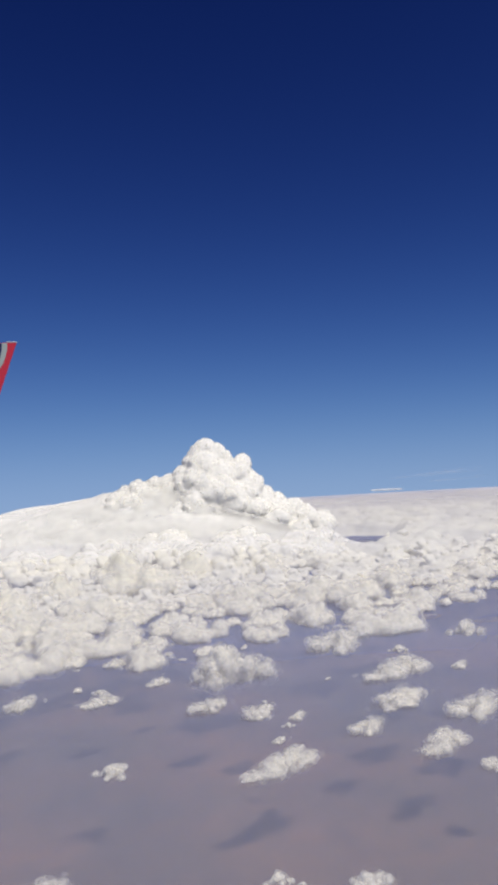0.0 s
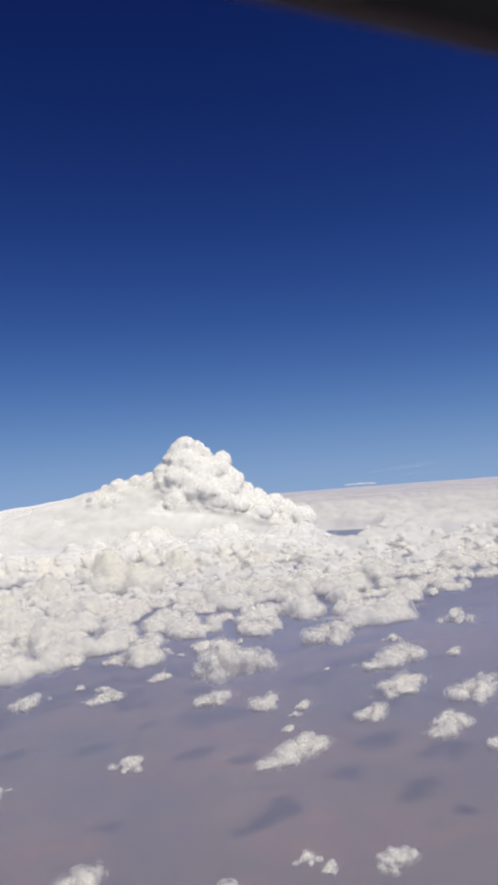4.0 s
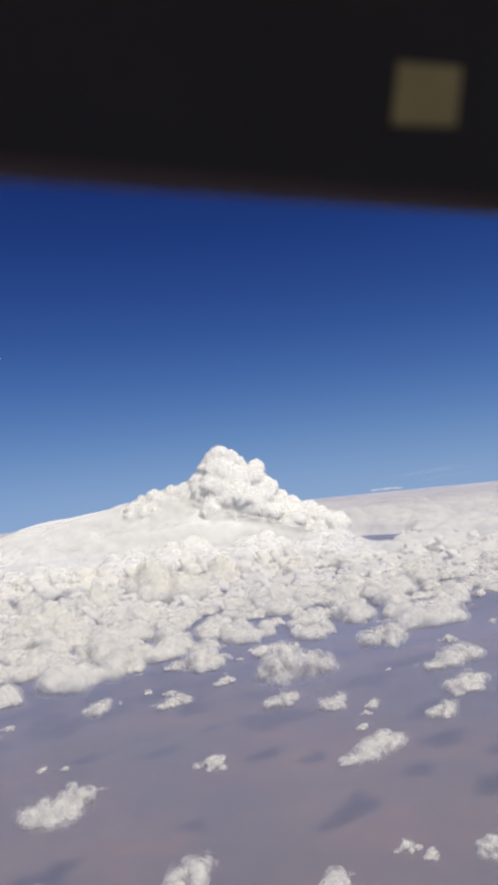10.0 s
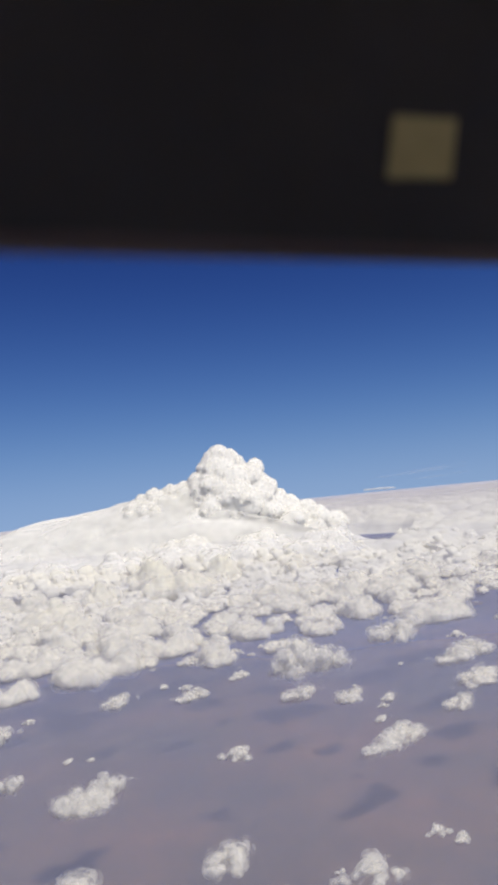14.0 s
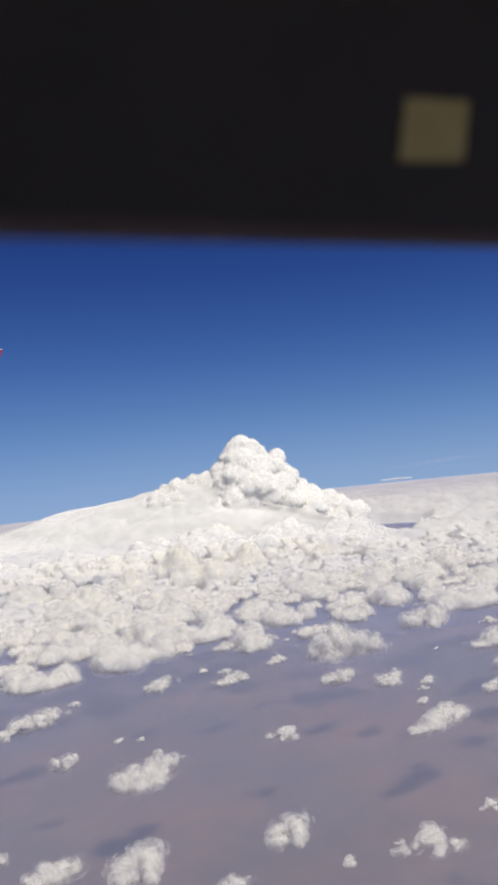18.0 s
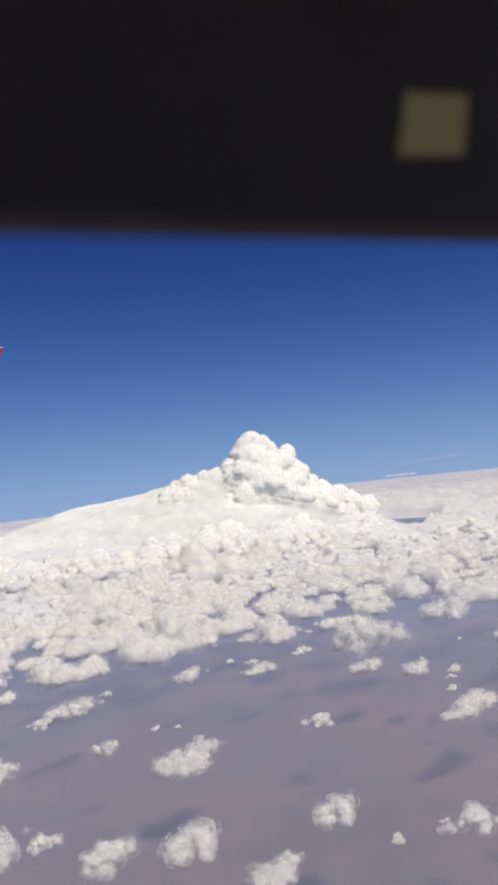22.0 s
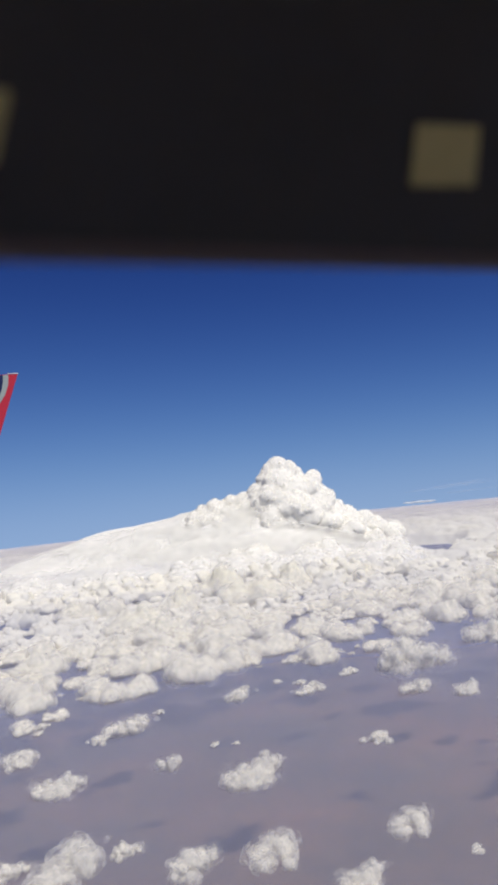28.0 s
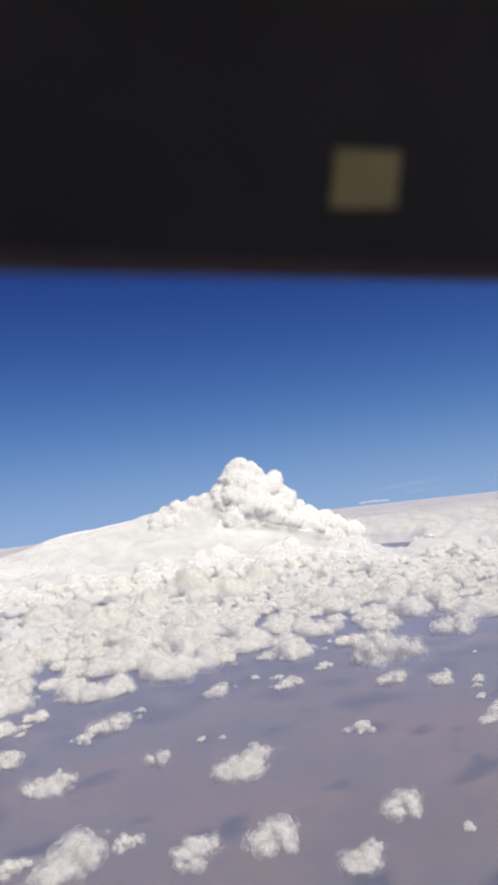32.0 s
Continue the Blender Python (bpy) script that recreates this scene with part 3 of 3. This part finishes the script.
def build_deck():
    """The continuous deck behind the field: billowed tops with gaps."""
    nr, na = 300, 600
    r = np.geomspace(56.0, 300.0, nr)
    a = np.radians(np.linspace(-38, 84, na))
    rr, aa = np.meshgrid(r, a, indexing="ij")
    rr, aa = rr.ravel(), aa.ravel()
    x, y = rr * np.sin(aa) - 3.0, rr * np.cos(aa)
    p = np.stack([x, y, 0 * x], -1)
    cover = fbm(p * 0.11, 31, 4) + 0.9 * np.clip((rr - 58) / 30, 0, 1) - 0.45
    cover -= 2.5 * np.clip(1.25 - in_gap(x, y), 0, 1)
    warp = np.stack([fbm(p * 0.5, 41), fbm(p * 0.5, 43), 0 * x], -1) * 1.4
    q = p + warp
    b1 = np.clip(1 - cells(q / 2.8, 51) ** 2 * 1.3, 0, 1)
    b2 = np.clip(1 - cells(q / 1.1, 53) ** 2 * 1.2, 0, 1)
    b3 = np.clip(1 - cells(q / 0.45, 57) ** 2, 0, 1)
    heap = fbm(p * 0.055, 61, 3)
    hgt = 1.0 * b1 + 0.75 * b2 + 0.12 * b3 + 2.2 * np.clip(heap - 0.45, 0, 1) * b1
    hgt = hgt - 1.15 + 1.6 * np.clip(cover, -1, 0.45)
    z = LEVEL + np.clip(hgt, -0.12, 9) - drop(x, y)
    i, j = np.meshgrid(np.arange(nr - 1), np.arange(na - 1), indexing="ij")
    i, j = i.ravel(), j.ravel()
    f = np.stack([i * na + j, i * na + j + 1, (i + 1) * na + j + 1, (i + 1) * na + j], -1)
    f = f[(hgt[f] > -0.12).any(1)][:, ::-1]
    ob = dress("cloud_deck", array_mesh("cloud_deck", np.stack([x, y, z], -1), f), DECK)
    tagged(ob, "wide white deck of crowded cumulus reaching the horizon", "cloud deck", kind="stuff")


build_deck()


def beside(u, d, z, r, flat=1.0):
    return (TX + ACROSS.x * u - ACROSS.y * d, TY + ACROSS.y * u + ACROSS.x * d, z, r, flat)


def build_shelf(tower):
    """Smooth layer that spreads from the tower's waist and slopes down to the deck."""
    nu, nd = 220, 130
    u, d = np.meshgrid(np.linspace(-27, 10.5, nu), np.linspace(-11, 11, nd), indexing="ij")
    u, d = u.ravel(), d.ravel()
    p = np.stack([u, d, 0 * u], -1)
    z = shelf_height(u, d) + 0.7 * (fbm(p * (0.16, 0.4, 1), 81, 2) - 0.5) + 0.25 * (fbm(p * (0.4, 0.7, 1), 84, 2) - 0.5) + 0.3 * np.clip(1 - cells(p / 1.3, 83) ** 2, 0, 1) * np.clip(1 - np.abs(u + 6) / 5, 0, 1)
    x, y = TX + ACROSS.x * u - ACROSS.y * d, TY + ACROSS.y * u + ACROSS.x * d
    i, j = np.meshgrid(np.arange(nu - 1), np.arange(nd - 1), indexing="ij")
    i, j = i.ravel(), j.ravel()
    f = np.stack([i * nd + j, i * nd + j + 1, (i + 1) * nd + j + 1, (i + 1) * nd + j], -1)[:, ::-1]
    def edge(q, a, b):
        return np.clip(np.minimum((q - a) / 2.5, (b - q) / 2.5), 0, 1)

    shown = edge(u, -25.5, 9.5) * edge(d, -7.8, 1.2)
    for k in (0.5, 1.0):
        lifted = z - 0.35 + k * shown * (0.85 + 0.5 * np.clip(1 - np.abs(u - 1) / 7, 0, 1) + 1.0 * (fbm(p * (0.16, 0.35, 1), 181, 2) - 0.5))
        dress("veil", array_mesh("veil", np.stack([x, y, lifted], -1), f), MIST, tower, "thin veil across the foot of the tower")["kind"] = "stuff"
    dress("shelf", array_mesh("shelf", np.stack([x, y, z], -1), f), STRATUS, tower, "smooth pale shelf spreading from the tower")


def build_tower():
    """The towering cumulus with its bulging head, shoulders and foot."""
    rnd = random.Random(3)
    head = [beside(-0.2, 0, 10.25, 0.85), beside(-0.95, 0.1, 9.75, 0.75), beside(0.6, -0.2, 9.75, 0.8), beside(-1.3, 0.1, 9.1, 0.8), beside(1.2, 0.2, 9.2, 0.75), beside(2.7, 0.2, 8.9, 0.75), beside(2.2, -0.4, 8.2, 1.1),
            beside(-0.4, -0.6, 8.8, 1.3), beside(-2.0, 0.0, 7.9, 1.1), beside(0.9, -0.7, 7.9, 1.4), beside(3.0, 0.1, 7.6, 0.9), beside(-0.9, -0.9, 7.6, 1.4)]
    waist = [beside(-4.3, 0.4, 7.4, 0.9), beside(-3.2, 0.3, 7.5, 0.9), beside(-3.2, 0, 6.8, 1.3), beside(-1.5, -0.6, 6.6, 1.7), beside(0.7, -0.9, 6.4, 1.8), beside(2.7, -0.6, 6.4, 1.5), beside(4.0, 0, 6.0, 1.1),
             beside(5.3, 0.2, 5.3, 1.0), beside(6.6, 0.3, 5.0, 0.9), beside(7.5, 0.2, 4.3, 1.0), beside(5.0, -0.4, 4.4, 1.5), beside(-5.8, 0.4, 6.5, 0.9),
             beside(-5.0, 0, 5.6, 1.3), beside(0, -0.5, 5.0, 2.2), beside(2.8, -0.3, 4.5, 2.1), beside(8.8, 0.2, 3.6, 1.1),
             beside(0.3, -1.6, 6.9, 1.2), beside(1.8, -1.5, 6.0, 1.4), beside(-1.2, -1.8, 5.6, 1.3), beside(0.2, -1.2, 7.6, 1.0), beside(-3.6, -1.4, 5.4, 1.2)]
    lobes = sprout(rnd, head + waist, 3, 0.42, 0.62, 0.68)
    v, f = lumps(lobes, 4, 3.0, 71, 0.26, None, 0.5)
    tower = dress("towering_cloud", skins("towering_cloud", v, f, 0.06, (0.0,), 91, 0.3, (DENSE,)), DENSE)
    mist = dress("vapour_fringe", skins("vapour_fringe", v, f, 0.10, (0.06,), 95, 0.6, (HAZY,)), HAZY, tower, "thin white fringe of vapour")
    mist["kind"] = "stuff"
    tagged(tower, "tall brilliant white towering cumulus with cauliflower head", "cloud")
    build_shelf(tower)
    heads = []
    for k in range(130):
        u, d = rnd.uniform(-26, 8.5), rnd.uniform(-11, -5.8)
        size = rnd.uniform(0.6, 1.5)
        heads.append(beside(u, d, max(LEVEL, float(shelf_height(u, d)) - 0.1 * size), size, rnd.uniform(0.75, 0.95)))
    for k in range(34):
        u = rnd.uniform(4.5, 10.5)
        size = rnd.uniform(0.5, 1.1)
        heads.append(beside(u, rnd.uniform(-4, 2), max(LEVEL, 4.6 - 0.45 * (u - 4.5)) - rnd.uniform(0, 1.2), size, rnd.uniform(0.7, 0.95)))
    for k in range(34):
        u, d = rnd.uniform(-8.0, -2.0), rnd.uniform(-1.3, 0.2)
        size = rnd.uniform(0.5, 0.9)
        heads.append(beside(u, d, float(shelf_height(u, d)) - 0.7 * size, size, 0.9))
    heads = sprout(rnd, heads, 4, 0.35, 0.6)
    v, f = lumps(heads, 3, 2.6, 75, 0.22, None, 0.4)
    dress("billow", skins("billow", v, f, 0.10, (0.0,), 97, 0.3, (DENSE,)), DENSE, tower, "crowded white heads before the shelf")
    mist = dress("vapour_fringe", skins("vapour_fringe", v, f, 0.13, (0.08,), 99, 0.5, (HAZY,)), HAZY, tower, "thin white fringe of vapour")
    mist["kind"] = "stuff"


build_tower()


def build_lens():
    """A thin flat cloud low over the far horizon."""
    bv, bf = ball(4)
    v = bv * (2.6, 1.6, 0.2)
    v += (np.stack([fbm(v * 0.9, 95 + k, 3) for k in range(3)], -1) - 0.5) * (1.2, 1.2, 0.25)
    ob = dress("flat_cloud", array_mesh("flat_cloud", v, bf), MIST)
    ob.matrix_world = pose(79.3, 113.3, 3.65, 0, 0, -35)
    tagged(ob, "thin flat white cloud low over the horizon", "cloud")


build_lens()


def build_cirrus():
    """Thin streaks of ice cloud fanning out low in the far sky."""
    for k, (u0, u1, base, rise, deep) in enumerate(((16, 84, 3.2, 0.055, 2.4), (30, 84, 1.7, 0.036, 1.6))):
        n, m = 60, 9
        i, j = np.meshgrid(np.linspace(0, 1, n), np.linspace(-1, 1, m), indexing="ij")
        i, j = i.ravel(), j.ravel()
        u = u0 + (u1 - u0) * i
        thick = deep * np.sin(np.clip(i, 0.02, 1) * math.pi * 0.62) * (0.5 + fbm(np.stack([u * 0.12, j * 0 + k, j * 0], -1), 301, 3))
        z = STREAK.z + base + rise * (u - u0) + thick * j * 0.5 + 0.8 * (fbm(np.stack([u * 0.15, j, j * 0], -1), 305 + k, 3) - 0.5)
        x, y = STREAK.x + 0.83 * u, STREAK.y - 0.55 * u
        a, b = np.meshgrid(np.arange(n - 1), np.arange(m - 1), indexing="ij")
        a, b = a.ravel(), b.ravel()
        f = np.stack([a * m + b, a * m + b + 1, (a + 1) * m + b + 1, (a + 1) * m + b], -1)
        ob = dress("cirrus_streak", array_mesh("cirrus_streak", np.stack([x, y, z], -1), f), CIRRUS)
        tagged(ob, "faint white streak of cirrus low over the horizon", "cloud", "cirrus streaks")


STREAK = Vector((135.0, 221.0, 0.0))
build_cirrus()

# ---- the aircraft ----
EDGE = 8.40                                     # lower hem of the shade
WALL = 0.25                                     # inner face of the side wall


def risen(bm):
    """Slope a strip by lift, to fit the hem to the camera's view."""
    bmesh.ops.bisect_plane(bm, geom=bm.verts[:] + bm.edges[:] + bm.faces[:], plane_co=(-2.9, 0, 0), plane_no=(1, 0, 0))
    for v in bm.verts:
        v.co.z += lift(v.co.x)
    return bm


SHADE_END = -6.576                              # rounded end of one shade


def panel(xa, xb, radius, ya, yb, za, zb):
    """An upright sheet whose lower corner at xb is rounded."""
    pts = [(xa, zb), (xa, za)]
    for k in range(13):
        a = -math.pi / 2 + k * math.pi / 24
        pts.append((xb - radius + radius * math.cos(a), za + radius + radius * math.sin(a)))
    pts.append((xb, zb))
    bm = bmesh.new()
    sides = [[bm.verts.new((x, y, z)) for x, z in pts] for y in (ya, yb)]
    bm.faces.new(sides[0])
    bm.faces.new(sides[1][::-1])
    for k in range(len(pts)):
        n = (k + 1) % len(pts)
        bm.faces.new((sides[0][n], sides[0][k], sides[1][k], sides[1][n]))
    bmesh.ops.recalc_face_normals(bm, faces=bm.faces[:])
    return bm


def build_cabin():
    x0, x1 = -13.6, 1.4
    # shades run metres long beside the path, so the hem stays in view
    shade = part("window_shade", risen(panel(SHADE_END + 0.012, -0.55, 0.004, WALL, WALL + 0.004, EDGE + 0.004, EDGE + 0.34)), SHADE)
    tagged(shade, "black plastic window shade pulled half way down, stretched along the camera path", "window shade")
    part("hem", risen(box(SHADE_END + 0.014, -0.55, WALL - 0.002, WALL + 0.006, EDGE, EDGE + 0.006, 0.0018)), HEM, shade, "rounded lower hem of the shade")
    drop_z = lift(SHADE_END)
    second = part("window_shade", risen(panel(x0, SHADE_END, 0.056, WALL, WALL + 0.004, EDGE + 0.002, EDGE + 0.34)), SHADE)
    tagged(second, "black plastic window shade with a rounded lower corner, stretched along the camera path", "window shade")
    part("hem", risen(box(x0, SHADE_END - 0.052, WALL - 0.002, WALL + 0.006, EDGE, EDGE + 0.006, 0.0018)), HEM, second, "rounded lower hem of the shade")
    frame_bar = part("trim", box(SHADE_END - 0.03, SHADE_END + 0.05, WALL + 0.012, WALL + 0.03, EDGE + drop_z + 0.062, EDGE + 0.32, 0.004), FRAME)
    tagged(frame_bar, "pale grey window frame beside the shade", "window frame", kind="structure")
    # unseen shell added round the camera to keep sun and sky off the shade
    wall = part("wall_side", box(x0, x1, WALL + 0.012, WALL + 0.06, EDGE + 0.32, EDGE + 0.9), PANEL)
    tagged(wall, "unseen grey cabin side wall above the window, added to close out light", "wall", kind="structure")
    low = part("wall_sill", box(x0, x1, WALL + 0.012, WALL + 0.06, EDGE - 1.2, EDGE - 0.42), PANEL)
    tagged(low, "unseen grey cabin side wall below the window, added to close out light", "wall", kind="structure")
    roof = part("ceiling", box(x0, x1, -1.3, WALL + 0.06, EDGE + 0.9, EDGE + 0.95), PANEL)
    tagged(roof, "unseen plain grey cabin ceiling, added to keep the sun off the shade", "ceiling", kind="structure")
    # the open band between these two unseen walls lets light onto the shade
    for name, a, b in (("wall_back", EDGE + 0.12, EDGE + 0.95), ("wall_aisle", EDGE - 1.2, EDGE - 0.42)):
        back = part(name, box(x0, x1, -1.35, -1.3, a, b), PANEL)
        tagged(back, "unseen plain grey cabin wall across the aisle, left open to light the shade", "wall", kind="structure")
    # unseen floor added to bounce warm sunlight up to the shade
    deck = part("floor", box(x0, x1, -1.35, WALL + 0.06, EDGE - 1.25, EDGE - 1.2), CARPET)
    tagged(deck, "unseen tan carpeted cabin floor, added to bounce warm light", "floor", kind="structure")
    for name, a, b in (("wall_front", x0 - 0.05, x0), ("wall_rear", x1, x1 + 0.05)):
        end = part(name, box(a, b, -1.35, WALL + 0.06, EDGE - 1.25, EDGE + 0.95), PANEL)
        tagged(end, "unseen plain grey cabin partition, added to close out light", "wall", kind="structure")
    # one square label, repeated where the camera's view needs it at each second
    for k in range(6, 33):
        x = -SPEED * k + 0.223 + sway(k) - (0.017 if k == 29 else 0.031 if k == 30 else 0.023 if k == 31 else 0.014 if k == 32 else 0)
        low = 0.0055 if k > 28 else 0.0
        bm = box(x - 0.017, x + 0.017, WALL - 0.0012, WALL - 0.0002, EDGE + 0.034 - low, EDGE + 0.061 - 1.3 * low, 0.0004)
        # skewed so that it looks upright to the camera
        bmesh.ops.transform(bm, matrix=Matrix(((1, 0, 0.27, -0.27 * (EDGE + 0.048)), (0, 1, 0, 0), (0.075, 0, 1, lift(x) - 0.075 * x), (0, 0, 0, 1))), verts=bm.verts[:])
        part("label", bm, LABEL, second if x < SHADE_END else shade, "pale olive square label, repeated to fit the camera view each second")


build_cabin()

WING_AT = (234.5, 1458.6, 268.0)                # rear tip of the winglet, placed to fit the camera's view


def build_wing():
    """The painted winglet, enlarged sixty times and set far out so that it keeps its bearing in the camera's view."""
    big, tx, ty, tz = 60.0, WING_AT[0], WING_AT[1], WING_AT[2]

    def plate(pts, y0, y1, bevel=0.0):
        bm = bmesh.new()
        a = [bm.verts.new((tx + big * x, ty + big * y0, tz + big * z)) for x, z in pts]
        b = [bm.verts.new((tx + big * x, ty + big * y1, tz + big * z)) for x, z in pts]
        bm.faces.new(a)
        bm.faces.new(b[::-1])
        for k in range(len(pts)):
            bm.faces.new((a[k], b[k], b[(k + 1) % len(pts)], a[(k + 1) % len(pts)]))
        bmesh.ops.recalc_face_normals(bm, faces=bm.faces[:])
        if bevel:
            bmesh.ops.bevel(bm, geom=bm.edges[:], offset=bevel * big, segments=2, affect='EDGES')
        return bm

    arc = [(-0.28 - 1.15 * (1 - math.cos(k * 0.17)), -0.02 - 1.25 * math.sin(k * 0.17)) for k in range(9)]
    inner = [(x - 0.16, z - 0.01) for x, z in arc]
    wing = part("aircraft_winglet", plate([(0, 0), (-0.9, -0.03), (-1.35, -0.5), (-2.0, -2.2), (-0.80, -2.2)], -0.03, 0.03, 0.012), RED)
    tagged(wing, "upturned red winglet with silver stripe and navy panel", "aircraft winglet")
    part("stripe", plate(arc + inner[::-1], -0.038, -0.033), SILVER, wing, "curved silver stripe")
    part("panel", plate(inner + [(-1.6, -1.2), (-1.33, -0.52), (-0.9, -0.045)], -0.036, -0.032), NAVY, wing, "dark navy painted panel")
    part("tip_cap", plate([(0.01, 0.0), (0.01, 0.025), (-0.3, 0.02), (-0.3, -0.005)], -0.035, 0.035, 0.004), WHITE, wing, "thin white cap along the tip")


build_wing()
